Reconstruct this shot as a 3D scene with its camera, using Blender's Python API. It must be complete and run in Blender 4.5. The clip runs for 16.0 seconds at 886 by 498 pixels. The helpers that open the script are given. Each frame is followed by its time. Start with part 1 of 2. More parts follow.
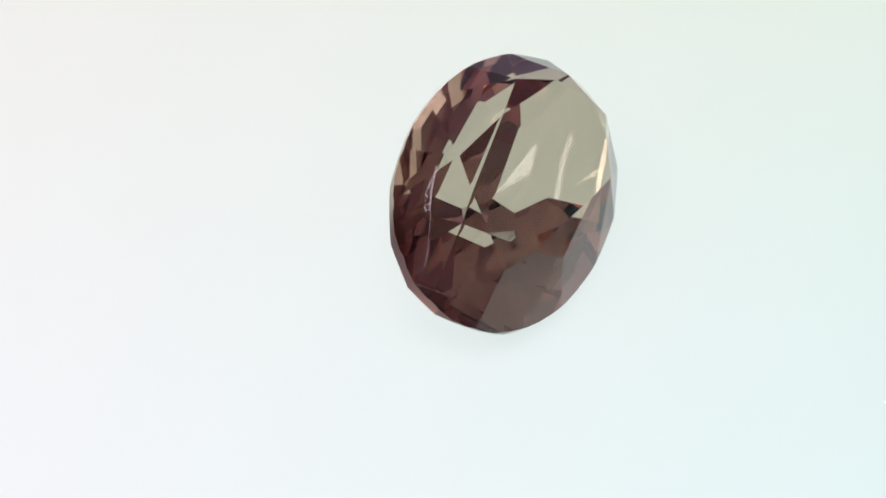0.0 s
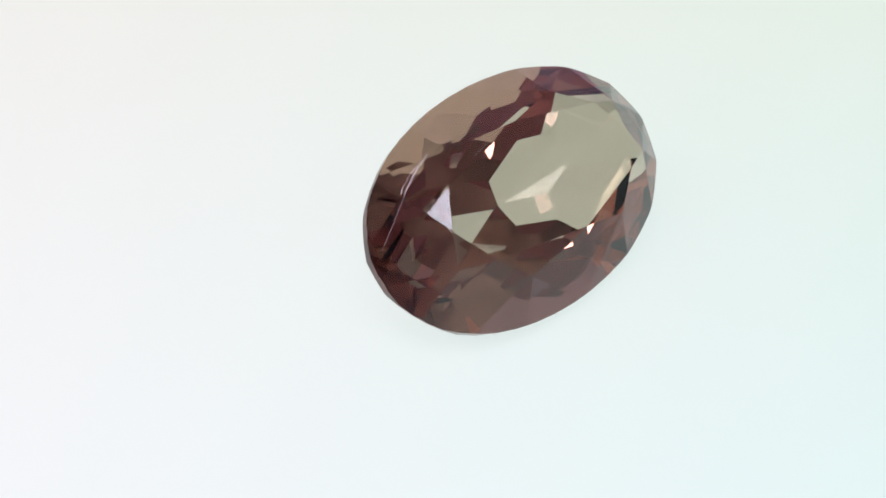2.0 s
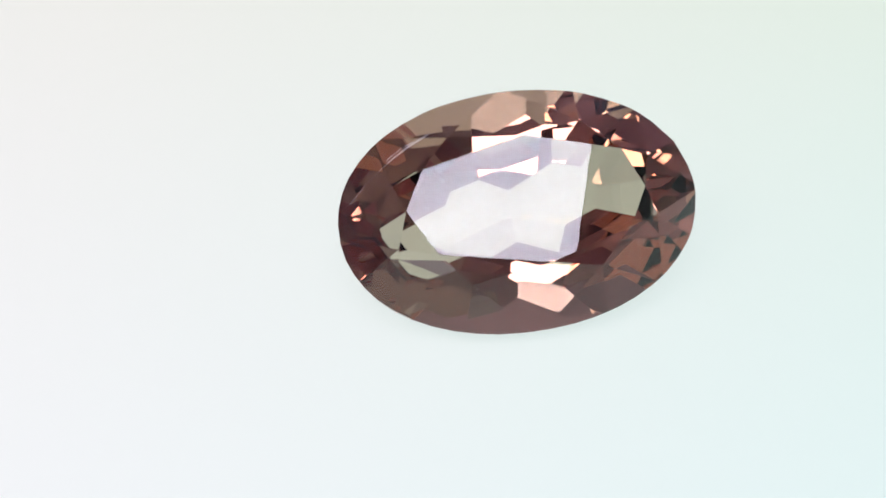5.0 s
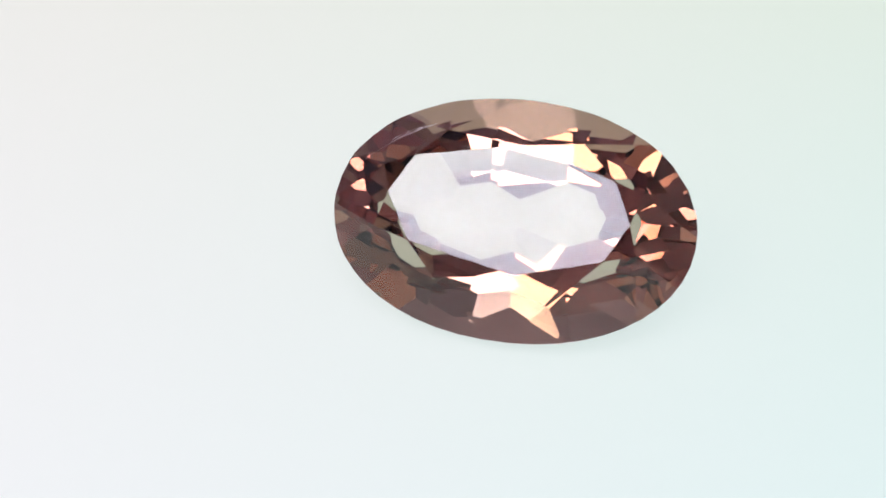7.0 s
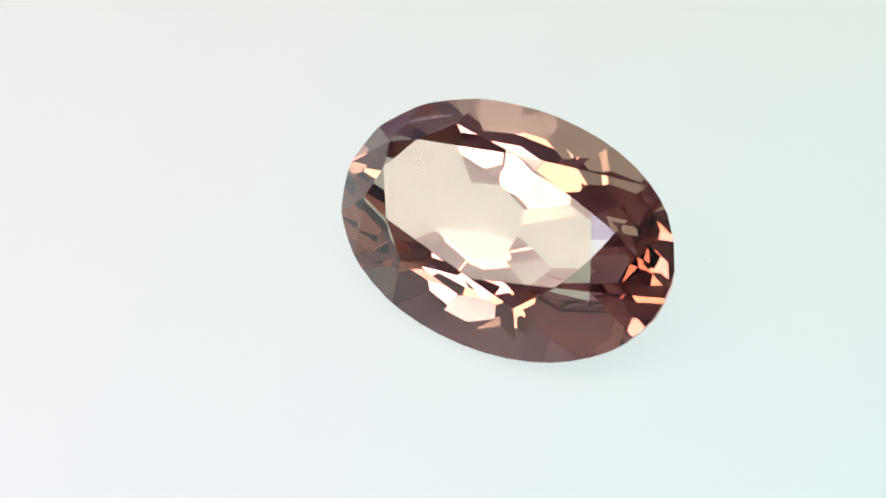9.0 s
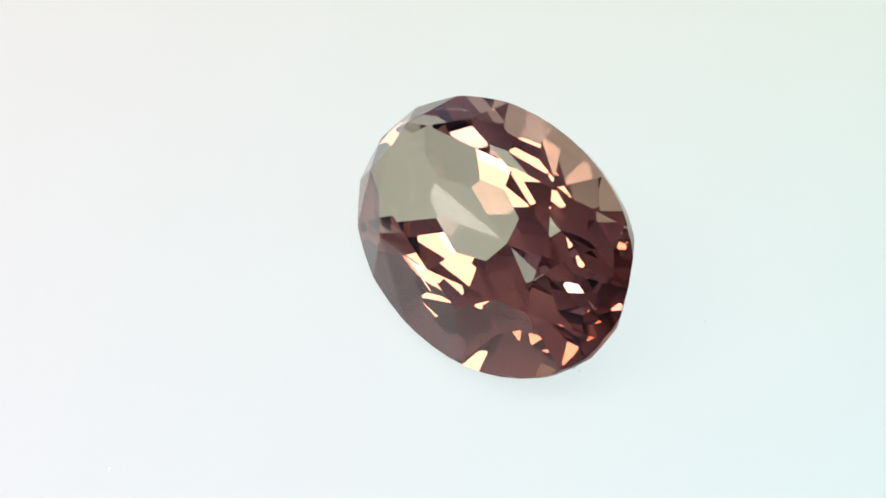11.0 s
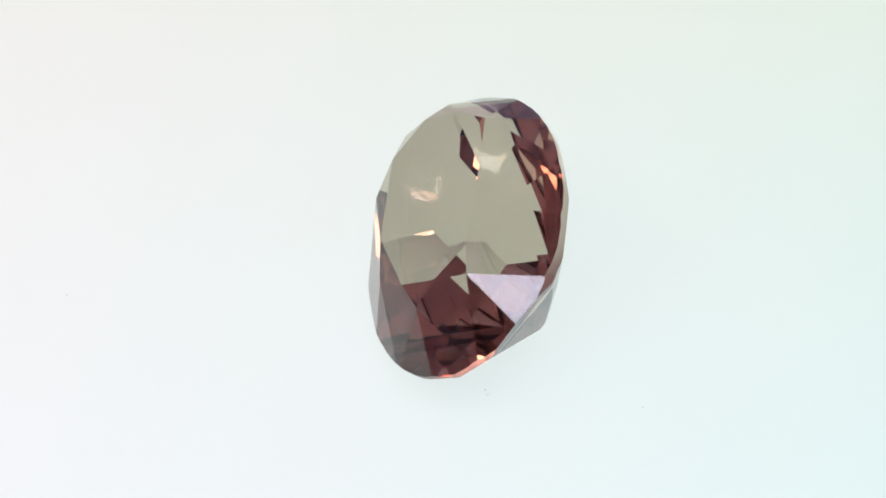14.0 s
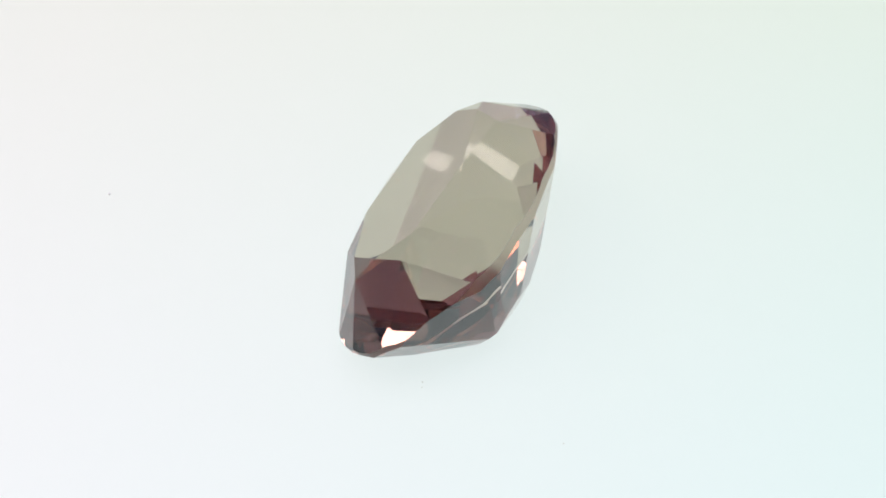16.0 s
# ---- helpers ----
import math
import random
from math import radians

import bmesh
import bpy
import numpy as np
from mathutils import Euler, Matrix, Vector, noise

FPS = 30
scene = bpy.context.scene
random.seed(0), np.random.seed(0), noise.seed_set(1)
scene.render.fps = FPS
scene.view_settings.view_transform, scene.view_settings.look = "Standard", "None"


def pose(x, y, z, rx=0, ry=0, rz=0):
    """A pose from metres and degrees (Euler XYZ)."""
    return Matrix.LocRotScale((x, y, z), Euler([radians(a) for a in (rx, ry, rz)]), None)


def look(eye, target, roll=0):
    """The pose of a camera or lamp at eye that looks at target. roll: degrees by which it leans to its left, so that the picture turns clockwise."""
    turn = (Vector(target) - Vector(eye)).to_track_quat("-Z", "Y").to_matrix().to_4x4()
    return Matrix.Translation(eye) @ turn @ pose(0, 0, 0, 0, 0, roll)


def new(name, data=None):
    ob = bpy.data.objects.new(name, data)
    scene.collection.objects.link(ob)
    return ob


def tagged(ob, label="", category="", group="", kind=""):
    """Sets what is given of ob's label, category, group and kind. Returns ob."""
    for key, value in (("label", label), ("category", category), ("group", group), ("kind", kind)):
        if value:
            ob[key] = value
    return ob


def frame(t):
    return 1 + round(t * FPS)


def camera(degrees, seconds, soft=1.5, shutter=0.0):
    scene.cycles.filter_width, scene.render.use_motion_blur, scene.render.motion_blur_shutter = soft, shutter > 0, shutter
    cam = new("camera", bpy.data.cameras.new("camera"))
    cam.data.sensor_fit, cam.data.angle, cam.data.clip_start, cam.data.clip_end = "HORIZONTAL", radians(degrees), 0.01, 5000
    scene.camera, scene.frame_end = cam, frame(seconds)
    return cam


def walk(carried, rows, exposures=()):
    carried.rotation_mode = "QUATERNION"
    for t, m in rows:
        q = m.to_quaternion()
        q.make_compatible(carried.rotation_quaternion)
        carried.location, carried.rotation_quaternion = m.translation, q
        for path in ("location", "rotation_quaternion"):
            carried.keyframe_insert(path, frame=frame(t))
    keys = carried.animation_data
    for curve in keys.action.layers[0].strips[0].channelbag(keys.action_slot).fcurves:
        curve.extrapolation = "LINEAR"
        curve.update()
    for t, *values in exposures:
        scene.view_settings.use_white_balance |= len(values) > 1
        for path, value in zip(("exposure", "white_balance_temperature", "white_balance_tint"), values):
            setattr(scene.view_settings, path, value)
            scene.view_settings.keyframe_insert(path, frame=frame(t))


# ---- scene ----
# Lengths of the stone are in millimetres in the tables below, and are turned into metres by MM.
MM = 0.001
SPIN = -10.695           # degrees a second, clockwise from above
START = 64.69            # heading of the turntable at the clip's start
STONE_AT = (0.905, -0.565)   # stone's middle from the turntable's axis, mm
TILT, LEAN, SKEW = 39.82, -2.59, -1.80

# ---- camera ----
cam = camera(38.0, 16.0, soft=1.7)
EYE = (-0.901 * MM, -24.006 * MM, 21.474 * MM)
PITCH = 43.99


# ---- the stone's cut: facet planes, mm ----
A, B = 4.500, 3.017        # half length and half width at the girdle
GIRDLE = 0.170            # thickness of the girdle
CROWN = 1.289             # height of the crown
TABLE = [(2.90, 0.02), (2.47, 1.00), (0.18, 1.63), (-2.37, 1.12), (-2.90, 0.18), (-2.27, -0.95), (0.38, -1.48), (2.40, -0.90)]
# pavilion rings: share of the girdle's length and width, and height
RINGS = [(1.0, 1.0, -GIRDLE), (0.838, 0.744, -0.992), (0.536, 0.339, -2.251), (0.151, 0.084, -2.826)]
MAIN_CUT = [-0.12, 0.083, -0.009, -0.037, 0.102, 0.043, -0.018, -0.15]   # how far the cutter left each main facet proud, mm
UPPER_CUT = [-0.138, 0.039, -0.036, 0.068, -0.073, -0.049, 0.088, -0.033]
POWER = 2.092             # a slightly squared oval


def rim(deg, share=1.0, z=0.0, wide=None):
    c, s = math.cos(radians(deg)), math.sin(radians(deg))
    wide = share if wide is None else wide
    return Vector((A * share * math.copysign(abs(c) ** (2 / POWER), c), B * wide * math.copysign(abs(s) ** (2 / POWER), s), z))


def rim_normal(deg):
    p = rim(deg)
    return Vector((math.copysign(abs(p.x / A) ** (POWER - 1), p.x) / A, math.copysign(abs(p.y / B) ** (POWER - 1), p.y) / B, 0)).normalized()


def plane_of(p, q, r):
    """Plane through three points, its normal away from the stone's inside."""
    n = (q - p).cross(r - p).normalized()
    if n.dot(p - Vector((0, 0, -0.3))) < 0:
        n = -n
    return p, n


def meet(planes):
    m = Matrix([list(n) for _, n in planes])
    return m.inverted() @ Vector([n.dot(p) for p, n in planes])


def facet_planes():
    planes = [(Vector((0, 0, CROWN)), Vector((0, 0, 1)))]
    tops = [Vector((x, y, CROWN)) for x, y in TABLE]
    kites, stars = [], []
    for k in range(8):
        deg = 45 * k
        g, t = rim(deg), tops[k]
        along = Vector((-rim_normal(deg).y, rim_normal(deg).x, 0))
        kites.append(plane_of(g, t, g + along))
    for k in range(8):
        p, q = tops[k], tops[(k + 1) % 8]
        out = (q - p).cross(Vector((0, 0, 1))).normalized()
        slope = radians(19.2)
        stars.append(plane_of(p, q, (p + q) / 2 + out * math.cos(slope) - Vector((0, 0, math.sin(slope)))))
    planes += kites + stars
    for k in range(8):
        apex = meet((kites[k], kites[(k + 1) % 8], stars[k]))
        deg = 45 * k
        for a in (deg, deg + 22.5):
            planes.append(plane_of(apex, rim(a + 1.5), rim(a + 21)))
    for k in range(48):                      # girdle
        deg = 7.5 * k
        planes.append((rim(deg), rim_normal(deg)))
    for ring, (first, count) in enumerate(((22.5, 8), (0, 8), (22.5, 8))):
        (l0, w0, z0), (l1, w1, z1) = RINGS[ring], RINGS[ring + 1]
        for k in range(count):
            deg = first + 360 / count * k
            g = rim(deg, l0, z0, w0)
            along = Vector((-rim_normal(deg).y, rim_normal(deg).x, 0))
            p, n = plane_of(g, rim(deg, l1, z1, w1), g + along)
            uneven = (UPPER_CUT, MAIN_CUT, ())[ring]
            planes.append((p + n * uneven[k] if len(uneven) == count else p, n))
    (l1, w1, z1) = RINGS[1]
    for k in range(8):                       # small corner facets under the girdle
        deg = 45 * k
        g = rim(deg, 1.0, -0.28)
        along = Vector((-rim_normal(deg).y, rim_normal(deg).x, 0))
        planes.append(plane_of(g, rim(deg, l1, z1 - 0.11, w1), g + along))
    return planes


def cut_stone():
    bm = bmesh.new()
    bmesh.ops.create_cube(bm, size=12)
    for p, n in facet_planes():
        cut = bmesh.ops.bisect_plane(bm, geom=bm.verts[:] + bm.edges[:] + bm.faces[:], dist=1e-5, plane_co=p, plane_no=n, clear_outer=True)
        edges = [e for e in cut["geom_cut"] if isinstance(e, bmesh.types.BMEdge)]
        if len(edges) > 2:
            bmesh.ops.holes_fill(bm, edges=edges, sides=0)
    bmesh.ops.remove_doubles(bm, verts=bm.verts[:], dist=0.004)
    bmesh.ops.recalc_face_normals(bm, faces=bm.faces[:])
    return bm


LAID = Matrix.Rotation(radians(LEAN), 4, "Y") @ Matrix.Rotation(radians(TILT), 4, "X") @ Matrix.Rotation(radians(SKEW), 4, "Z")
stone_bm = cut_stone()
LOW = min((LAID @ v.co).z for v in stone_bm.verts)      # lowest corner, mm: it touches the turntable


def spin(t):
    return Matrix.Rotation(radians(START + SPIN * t), 4, "Z")


eye_up = Vector(EYE) + Vector((0, 0, -LOW * MM))
CAM_POSE = pose(*eye_up, 90 - PITCH, 0, 0)
walk(cam, [(0, CAM_POSE), (16, CAM_POSE)], exposures=[(0, 0.0), (4, 0.0), (6.4, -0.045), (9, -0.035), (11.5, 0.0), (16, 0.0)])

# ---- light ----
world = bpy.data.worlds.new("room_air")
world.use_nodes = True
scene.world = world
back = world.node_tree.nodes["Background"]
back.inputs["Color"].default_value = (0.75, 0.85, 0.9, 1)
back.inputs["Strength"].default_value = 0.02


# ---- materials ----
def mat(name):
    m = bpy.data.materials.new(name)
    m.use_nodes = True
    nt = m.node_tree
    return m, nt, nt.nodes["Principled BSDF"]


def node(nt, kind, **values):
    n = nt.nodes.new(kind)
    for key, value in values.items():
        n.inputs[key].default_value = value
    return n


def surface(name, colour, rough, scale, vary=0.06, bump=0.05, metal=0.0):
    """Colour with two scales of variation and a fine relief, in object space."""
    m, nt, bsdf = mat(name)
    place = nt.nodes.new("ShaderNodeTexCoord")
    big = node(nt, "ShaderNodeTexNoise", Scale=scale, Detail=4.0)
    fine = node(nt, "ShaderNodeTexNoise", Scale=scale * 14, Detail=6.0)
    for n in (big, fine):
        nt.links.new(place.outputs["Object"], n.inputs["Vector"])
    add = nt.nodes.new("ShaderNodeMath")
    add.operation = "ADD"
    nt.links.new(big.outputs["Fac"], add.inputs[0])
    nt.links.new(fine.outputs["Fac"], add.inputs[1])
    ramp = nt.nodes.new("ShaderNodeMapRange")
    ramp.inputs["From Min"].default_value, ramp.inputs["From Max"].default_value = 0.6, 1.4
    nt.links.new(add.outputs[0], ramp.inputs["Value"])
    mix = nt.nodes.new("ShaderNodeMix")
    mix.data_type = "RGBA"
    mix.inputs["A"].default_value = (*[c * (1 - vary) for c in colour], 1)
    mix.inputs["B"].default_value = (*[min(1, c * (1 + vary)) for c in colour], 1)
    nt.links.new(ramp.outputs["Result"], mix.inputs["Factor"])
    nt.links.new(mix.outputs["Result"], bsdf.inputs["Base Color"])
    bsdf.inputs["Roughness"].default_value = rough
    bsdf.inputs["Metallic"].default_value = metal
    if bump:
        b = node(nt, "ShaderNodeBump", Strength=bump, Distance=0.1 / scale)
        nt.links.new(fine.outputs["Fac"], b.inputs["Height"])
        nt.links.new(b.outputs["Normal"], bsdf.inputs["Normal"])
    return m


def gem_material(name, colour, gloss_colour, rough):
    m, nt, bsdf = mat(name)
    nt.nodes.remove(bsdf)
    through_it = node(nt, "ShaderNodeBsdfRefraction", Color=(*colour, 1), Roughness=rough, IOR=1.552)
    gloss = node(nt, "ShaderNodeBsdfGlossy", Roughness=rough)
    fresnel = node(nt, "ShaderNodeFresnel", IOR=1.552)
    # outer gloss is colourless; light that is thrown back whole has crossed the stone and takes its tint
    whole = node(nt, "ShaderNodeMapRange")
    whole.inputs["From Min"].default_value, whole.inputs["From Max"].default_value = 0.96, 0.995
    tint = nt.nodes.new("ShaderNodeMix")
    tint.data_type = "RGBA"
    tint.inputs["A"].default_value, tint.inputs["B"].default_value = (1, 1, 1, 1), (*gloss_colour, 1)
    nt.links.new(fresnel.outputs[0], whole.inputs["Value"])
    nt.links.new(whole.outputs["Result"], tint.inputs["Factor"])
    nt.links.new(tint.outputs["Result"], gloss.inputs["Color"])
    mix = nt.nodes.new("ShaderNodeMixShader")
    nt.links.new(fresnel.outputs[0], mix.inputs[0])
    nt.links.new(through_it.outputs[0], mix.inputs[1])
    nt.links.new(gloss.outputs[0], mix.inputs[2])
    nt.links.new(mix.outputs[0], nt.nodes["Material Output"].inputs["Surface"])
    return m


def glow(name, colour, strength):
    m, nt, bsdf = mat(name)
    nt.nodes.remove(bsdf)
    em = node(nt, "ShaderNodeEmission", Color=(*colour, 1), Strength=strength)
    nt.links.new(em.outputs[0], nt.nodes["Material Output"].inputs["Surface"])
    return m


GEM = gem_material("brown_green_gem", (0.737, 0.704, 0.622), (0.765, 0.542, 0.495), 0.0)
GEM_RIM = gem_material("gem_girdle", (0.715, 0.665, 0.595), (0.760, 0.542, 0.495), 0.30)
WHITE = surface("white_acrylic", (0.35, 0.36, 0.36), 0.5, 120, 0.015, 0.0)
PAINTED_GLOW = surface("opal_acrylic_painted_light", (0.070, 0.069, 0.066), 0.6, 120, 0.015, 0.0)
# light painted as emission, still as the plate turns: lilac white west, cyan east
def paint_glow():
    nt = PAINTED_GLOW.node_tree
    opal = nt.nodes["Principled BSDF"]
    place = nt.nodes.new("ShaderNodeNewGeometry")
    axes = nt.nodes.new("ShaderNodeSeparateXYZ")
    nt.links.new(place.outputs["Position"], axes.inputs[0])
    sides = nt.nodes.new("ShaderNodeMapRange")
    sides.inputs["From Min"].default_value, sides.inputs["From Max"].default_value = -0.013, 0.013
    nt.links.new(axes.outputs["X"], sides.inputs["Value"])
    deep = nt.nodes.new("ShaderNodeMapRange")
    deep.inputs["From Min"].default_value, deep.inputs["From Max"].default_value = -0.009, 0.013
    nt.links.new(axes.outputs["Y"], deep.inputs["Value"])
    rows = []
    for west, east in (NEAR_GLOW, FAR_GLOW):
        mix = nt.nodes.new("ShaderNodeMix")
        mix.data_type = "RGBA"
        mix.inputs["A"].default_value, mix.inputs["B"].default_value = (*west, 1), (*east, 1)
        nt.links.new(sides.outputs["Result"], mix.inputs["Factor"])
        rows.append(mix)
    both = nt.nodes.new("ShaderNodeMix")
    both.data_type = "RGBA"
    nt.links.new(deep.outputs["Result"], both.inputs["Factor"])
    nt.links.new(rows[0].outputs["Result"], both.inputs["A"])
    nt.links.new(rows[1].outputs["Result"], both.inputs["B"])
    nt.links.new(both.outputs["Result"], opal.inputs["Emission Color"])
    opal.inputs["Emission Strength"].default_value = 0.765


# painted light on the plate: (west, east) tints, near row and far row
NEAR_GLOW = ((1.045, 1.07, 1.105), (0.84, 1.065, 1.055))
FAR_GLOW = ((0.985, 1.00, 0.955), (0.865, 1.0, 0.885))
paint_glow()
DUST = surface("white_dust", (0.9, 0.9, 0.92), 0.8, 4000, 0.05, 0.0)
GREYDUST = surface("grey_dust", (0.6, 0.64, 0.6), 0.9, 4000, 0.05, 0.0)
# unseen booth cloth: lilac and green tints added to colour reflections in the stone
WALL = surface("pale_fabric", (0.58, 0.49, 0.57), 0.8, 12, 0.05, 0.05)
WALL_GREEN = surface("pale_green_fabric", (0.46, 0.60, 0.54), 0.8, 12, 0.05, 0.05)
CEIL = surface("ceiling_fabric", (0.58, 0.49, 0.57), 0.85, 12, 0.04, 0.05)
BLACK = surface("black_lamp_cloth", (0.03, 0.03, 0.03), 0.7, 30, 0.2, 0.1)
LAMP_WHITE = glow("lamp_diffuser_glow", (0.95, 0.92, 1.08), 12.0)
LAMP_WARM = glow("warm_diffuser_glow", (1.09, 0.89, 0.79), 9.5)
FROST = surface("frosted_scratch", (0.62, 0.57, 0.60), 0.25, 9000, 0.1, 0.0)
METAL = surface("brushed_aluminium", (0.6, 0.6, 0.62), 0.35, 200, 0.05, 0.02, 1.0)


# ---- building helpers ----
def mesh_object(name, bm, material, parent=None):
    me = bpy.data.meshes.new(name)
    bm.to_mesh(me)
    bm.free()
    for m in (material if isinstance(material, (list, tuple)) else [material]):
        me.materials.append(m)
    ob = new(name, me)
    ob.parent = parent
    return ob


def part(name, bm, material, parent, label=""):
    return tagged(mesh_object(name, bm, material, parent), label)


def box(x0, y0, z0, x1, y1, z1):
    bm = bmesh.new()
    bmesh.ops.create_cube(bm, size=1, matrix=Matrix.Translation(((x0 + x1) / 2, (y0 + y1) / 2, (z0 + z1) / 2)) @ Matrix.Diagonal((x1 - x0, y1 - y0, z1 - z0, 1)))
    return bm


def lathe(profile, steps=96):
    """A turned solid from (radius, z) pairs, closed at both ends on the axis."""
    bm = bmesh.new()
    rings = []
    for r, z in profile:
        if r < 1e-9:
            rings.append([bm.verts.new((0, 0, z))])
        else:
            rings.append([bm.verts.new((r * math.cos(2 * math.pi * i / steps), r * math.sin(2 * math.pi * i / steps), z)) for i in range(steps)])
    for lo, hi in zip(rings, rings[1:]):
        for i in range(steps):
            j = (i + 1) % steps
            f = [lo[i % len(lo)], lo[j % len(lo)], hi[j % len(hi)], hi[i % len(hi)]]
            f = list(dict.fromkeys(f))
            bm.faces.new(f)
    bmesh.ops.recalc_face_normals(bm, faces=bm.faces[:])
    return bm


# ---- photo booth: unseen, added to bounce ambient light ----
ROOM, TALL, DROP = 0.45, 0.60, 0.030
tagged(mesh_object("floor", box(-ROOM, -ROOM, -DROP - 0.02, ROOM, ROOM, -DROP), WALL), "plain matt floor of an unseen booth, added to bounce light", "floor", kind="structure")
tagged(mesh_object("wall_north", box(-ROOM, ROOM, -DROP, ROOM, ROOM + 0.02, TALL), WALL), "plain pale fabric wall of an unseen booth, added to bounce light", "wall", kind="structure")
tagged(mesh_object("wall_south", box(-ROOM, -ROOM - 0.02, -DROP, ROOM, -ROOM, TALL), WALL), "plain pale fabric wall of an unseen booth, added to bounce light", "wall", kind="structure")
tagged(mesh_object("wall_east", box(ROOM, -ROOM, -DROP, ROOM + 0.02, ROOM, TALL), WALL_GREEN), "pale green fabric wall of an unseen booth, added for green bounce light", "wall", kind="structure")
tagged(mesh_object("wall_west", box(-ROOM - 0.02, -ROOM, -DROP, -ROOM, ROOM, TALL), WALL), "plain pale fabric wall of an unseen booth, added to bounce light", "wall", kind="structure")
tagged(mesh_object("ceiling", box(-ROOM - 0.02, -ROOM - 0.02, TALL, ROOM + 0.02, ROOM + 0.02, TALL + 0.02), CEIL), "plain pale top of an unseen booth, added to bounce light", "ceiling", kind="structure")

# ---- turntable ----
turntable = tagged(new("turntable"), "small round white turntable with painted-in glow, turning slowly", "turntable")
part("base", lathe([(0, -0.030), (0.020, -0.030), (0.021, -0.029), (0.021, -0.008), (0.020, -0.007), (0, -0.007)]), WHITE, turntable)
part("platter", lathe([(0, -0.0065), (0.0235, -0.0065), (0.024, -0.006), (0.024, -0.0005), (0.0235, 0), (0, 0)], 128), PAINTED_GLOW, turntable, "white opal acrylic top with light painted in as emission")


def speck(name, x, y, size, material, seed, label):
    rnd = random.Random(seed)
    bm = bmesh.new()
    bmesh.ops.create_icosphere(bm, subdivisions=1, radius=size)
    for v in bm.verts:
        v.co *= rnd.uniform(0.6, 1.2)
        v.co.z = max(v.co.z * 0.5, -size * 0.2)
        v.co += Vector((x, y, size * 0.2))
    return part(name, bm, material, turntable, label)


speck("dust_speck", 0.05 * MM, -10.65 * MM, 0.045 * MM, DUST, 1, "white speck of dust")
speck("dust_speck", 0.32 * MM, -10.40 * MM, 0.016 * MM, DUST, 6, "white speck of dust")
speck("dust_speck", 4.97 * MM, 3.43 * MM, 0.022 * MM, GREYDUST, 2, "dark speck of dust")
speck("dust_speck", 4.13 * MM, -0.24 * MM, 0.030 * MM, GREYDUST, 7, "grey speck of dust")
speck("dust_speck", 4.28 * MM, -0.20 * MM, 0.022 * MM, GREYDUST, 8, "grey speck of dust")

# ---- the stone ----
def only(bm, keep):
    """A copy of bm with the faces for which keep() holds."""
    out = bm.copy()
    bmesh.ops.delete(out, geom=[f for f in out.faces if not keep(f)], context="FACES")
    return out


bmesh.ops.scale(stone_bm, vec=(MM, MM, MM), verts=stone_bm.verts[:])
stone_bm.normal_update()
gemstone = tagged(new("gemstone"), "oval faceted brownish green gemstone lying tilted on a white turntable", "gemstone")
crown = part("crown", only(stone_bm, lambda f: 0.02 < f.normal.z < 0.999), GEM, gemstone, "faceted crown with star and kite facets")
part("table_facet", only(stone_bm, lambda f: f.normal.z >= 0.999), GEM, crown, "large flat polished top facet")
part("girdle", only(stone_bm, lambda f: abs(f.normal.z) <= 0.02), GEM_RIM, gemstone, "narrow frosted girdle band")
part("pavilion", only(stone_bm, lambda f: f.normal.z < -0.02), GEM, gemstone, "pointed faceted underside")
stone_bm.free()


def crown_height(x, y):
    """Height of the crown's surface over a point of the girdle plane, mm."""
    return min((n.dot(p) - n.x * x - n.y * y) / n.z for p, n in facet_planes() if n.z > 0.02)


def chips(name, path, count, size, spread, seed, label):
    """A row of tiny frosted chips along a path on the crown; path in mm."""
    rnd = random.Random(seed)
    bm = bmesh.new()
    lengths = [math.dist(p, q) for p, q in zip(path, path[1:])]
    for i in range(count):
        at = (i + rnd.random()) / count * sum(lengths)
        for (p, q), l in zip(zip(path, path[1:]), lengths):
            if at <= l:
                break
            at -= l
        run = Vector((q[0] - p[0], q[1] - p[1])).normalized()
        x = p[0] + run.x * at - run.y * rnd.gauss(0, spread)
        y = p[1] + run.y * at + run.x * rnd.gauss(0, spread)
        r = size * rnd.uniform(0.5, 1.3)
        near = [bm.verts.new(((x + dx * run.x - dy * run.y) * MM, (y + dx * run.y + dy * run.x) * MM,
                              (crown_height(x + dx * run.x - dy * run.y, y + dx * run.y + dy * run.x) + 0.004) * MM))
                for dx, dy in ((-2.4 * r, 0), (-r * 0.5, -r * 0.5), (2.4 * r, rnd.uniform(-0.2, 0.2) * r), (r * 0.4, r * 0.6))]
        top = bm.verts.new((x * MM, y * MM, (crown_height(x, y) + 0.004 + r * 0.4) * MM))
        bm.faces.new(near[::-1])
        for k in range(4):
            bm.faces.new((near[k], near[(k + 1) % 4], top))
    bmesh.ops.recalc_face_normals(bm, faces=bm.faces[:])
    return part(name, bm, FROST, gemstone, label)


SCRATCH = [(-4.15, 0.68), (-3.64, 1.12), (-3.02, 1.56), (-2.50, 1.84), (-2.04, 2.04)]
chips("scratch", SCRATCH, 110, 0.006, 0.003, 3, "long fine frosted scratch across the crown")
chips("scratch", [(-3.10, 1.53), (-2.50, 1.86), (-2.06, 2.05)], 44, 0.010, 0.010, 4, "row of tiny glittering chips")
chips("scratch", [(-3.15, 1.58), (-2.75, 1.80), (-2.35, 1.98)], 16, 0.014, 0.014, 5, "row of tiny glittering chips")
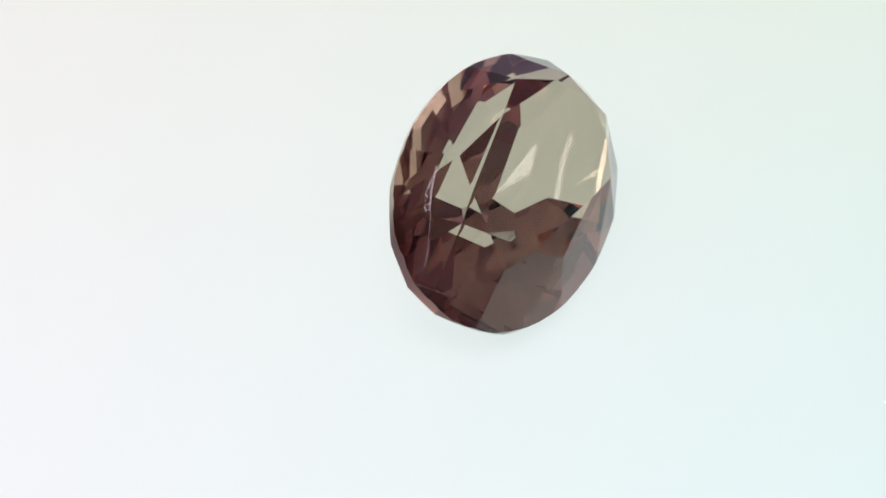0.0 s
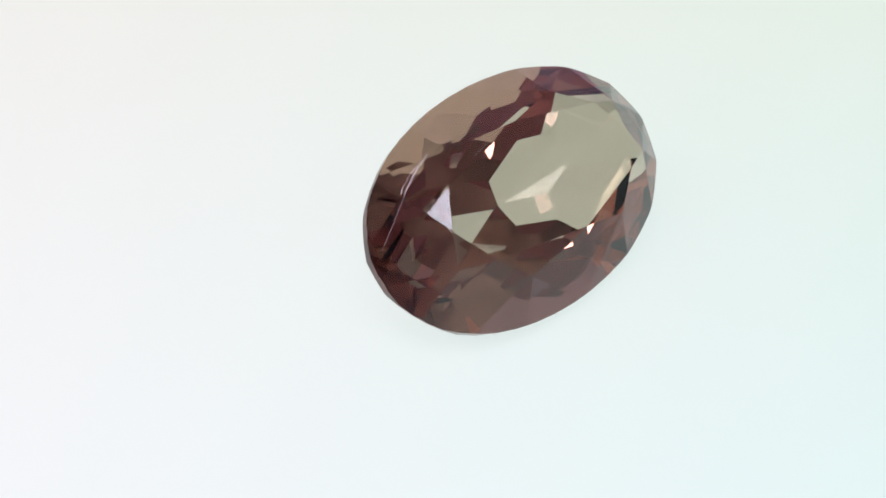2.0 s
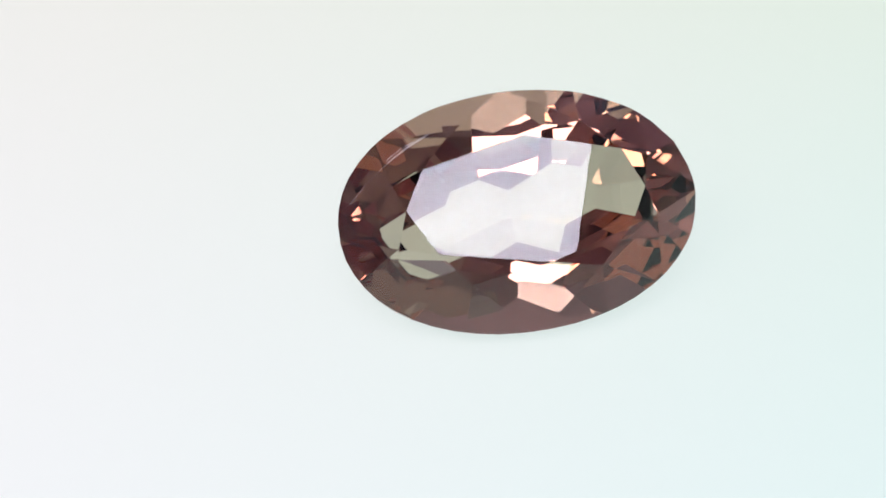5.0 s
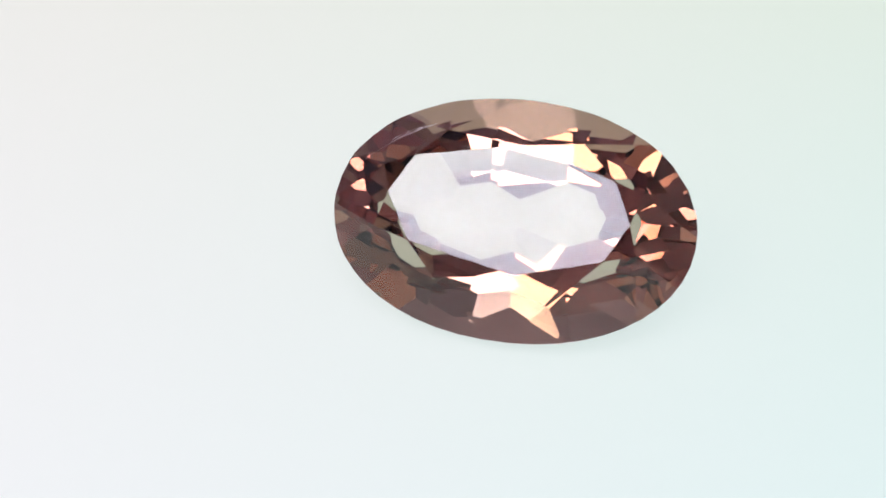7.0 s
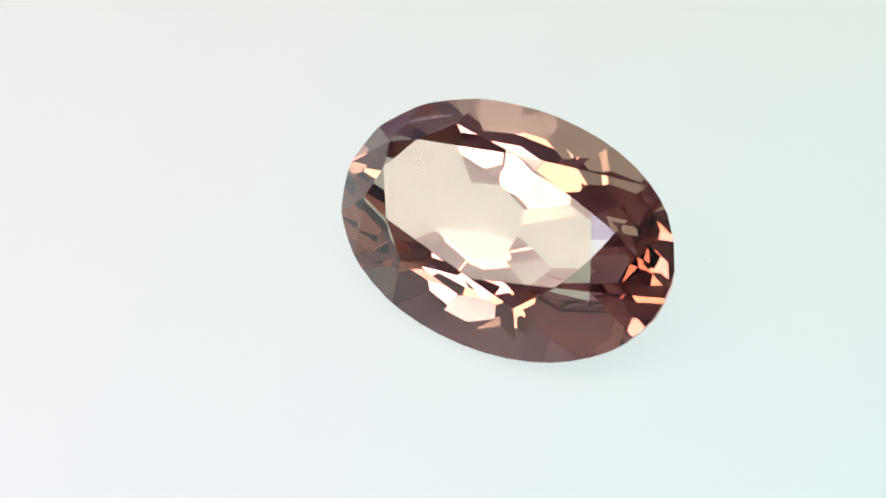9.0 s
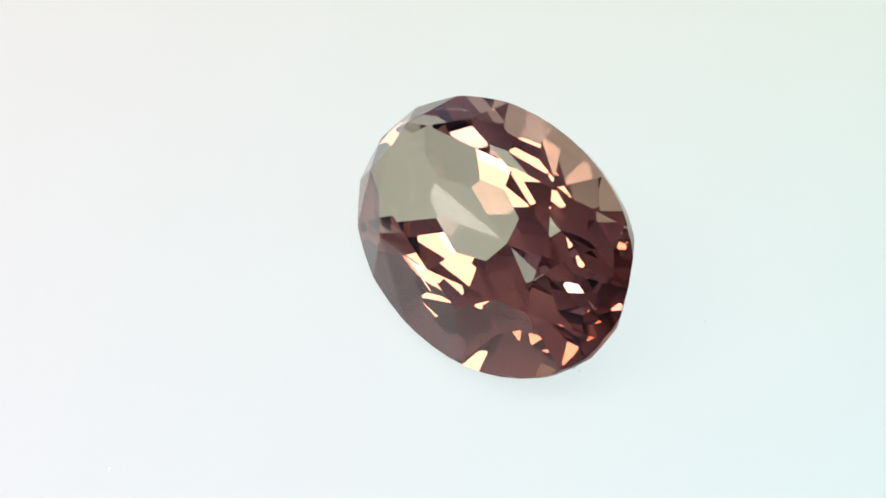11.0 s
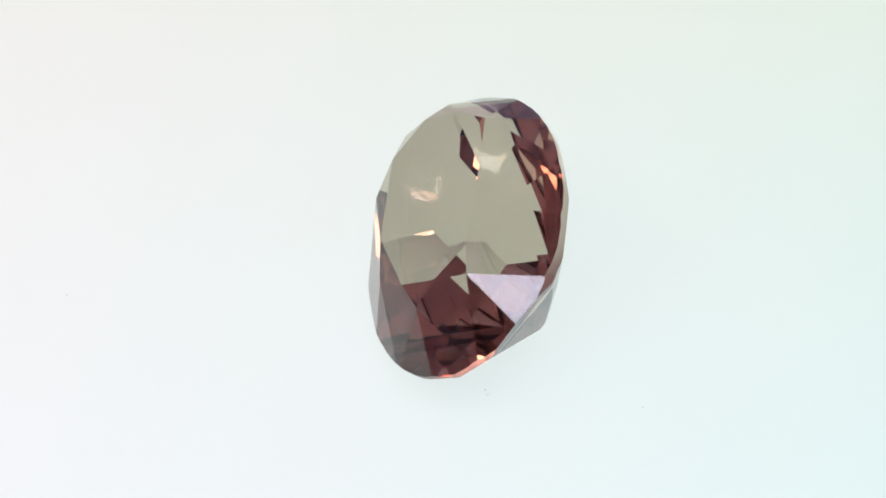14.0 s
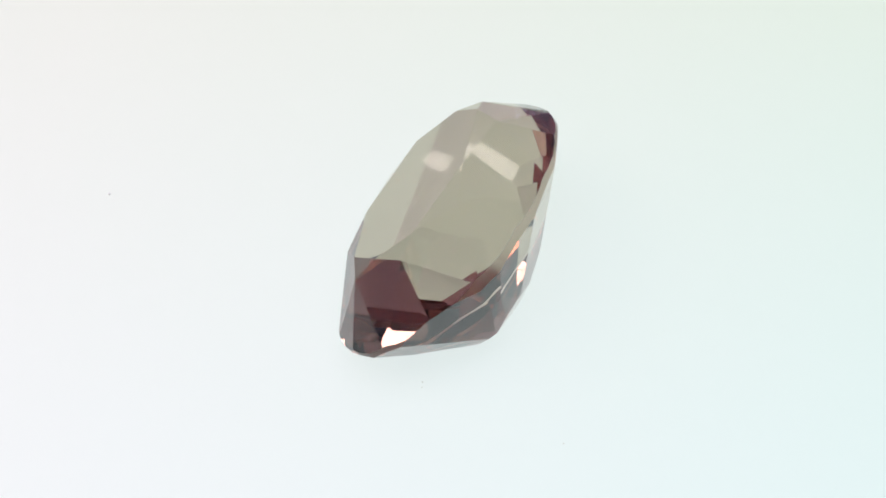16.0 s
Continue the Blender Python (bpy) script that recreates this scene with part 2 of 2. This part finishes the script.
chips("fleck", [(-1.29, 1.44), (-1.08, 1.47), (-0.90, 1.50)], 12, 0.007, 0.006, 9, "tiny white fleck at the table's edge")


# ---- lamp above and behind the eye ----
def lamp_place(az, el, dist):
    a, e = radians(az), radians(el)
    return Vector((math.sin(a) * math.cos(e), math.cos(a) * math.cos(e), math.sin(e))) * dist


def softbox(az, el, dist, w, h, glowing, label):
    ob = tagged(new("softbox_lamp"), label, "studio lamp")
    ob.matrix_world = look(lamp_place(az, el, dist), (0, 0, 0))
    deep = 0.5 * min(w, h)
    part("diffuser", box(-w / 2, -h / 2, -0.004, w / 2, h / 2, 0), glowing, ob, "glowing white diffuser cloth")
    bm = bmesh.new()
    a = [bm.verts.new((sx * w / 2 * 1.02, sy * h / 2 * 1.02, 0.002)) for sx, sy in ((-1, -1), (1, -1), (1, 1), (-1, 1))]
    b = [bm.verts.new((sx * w / 8, sy * h / 8, deep)) for sx, sy in ((-1, -1), (1, -1), (1, 1), (-1, 1))]
    bm.faces.new(b)
    for i in range(4):
        bm.faces.new((a[i], a[(i + 1) % 4], b[(i + 1) % 4], b[i]))
    bm.faces.new(a[::-1])
    bmesh.ops.recalc_face_normals(bm, faces=bm.faces[:])
    part("housing", bm, BLACK, ob, "black cloth housing")
    top = ob.matrix_world @ Vector((0, 0, deep))
    pole = lathe([(0, 0), (0.008, 0), (0.008, 1), (0, 1)], 24)
    bmesh.ops.transform(pole, matrix=ob.matrix_world.inverted() @ Matrix.Translation((top.x, top.y, top.z - 0.01)) @ Matrix.Diagonal((1, 1, TALL - top.z + 0.01, 1)), verts=pole.verts[:])
    part("pole", pole, METAL, ob, "aluminium pole up to the ceiling")
    return ob


softbox(184.0, 67.5, 0.40, 0.270, 0.170, LAMP_WHITE, "black softbox lamp with a cool white front, hung above the turntable")
softbox(-124.0, 50.5, 0.45, 0.260, 0.134, LAMP_WARM, "black softbox lamp with a warm white front, hung beside the turntable")


def motions():
    up = Matrix.Translation((STONE_AT[0] * MM, STONE_AT[1] * MM, -LOW * MM))
    times = [0.5 * i for i in range(33)]
    walk(turntable, [(t, spin(t)) for t in times])
    walk(gemstone, [(t, spin(t) @ up @ LAID) for t in times])


motions()
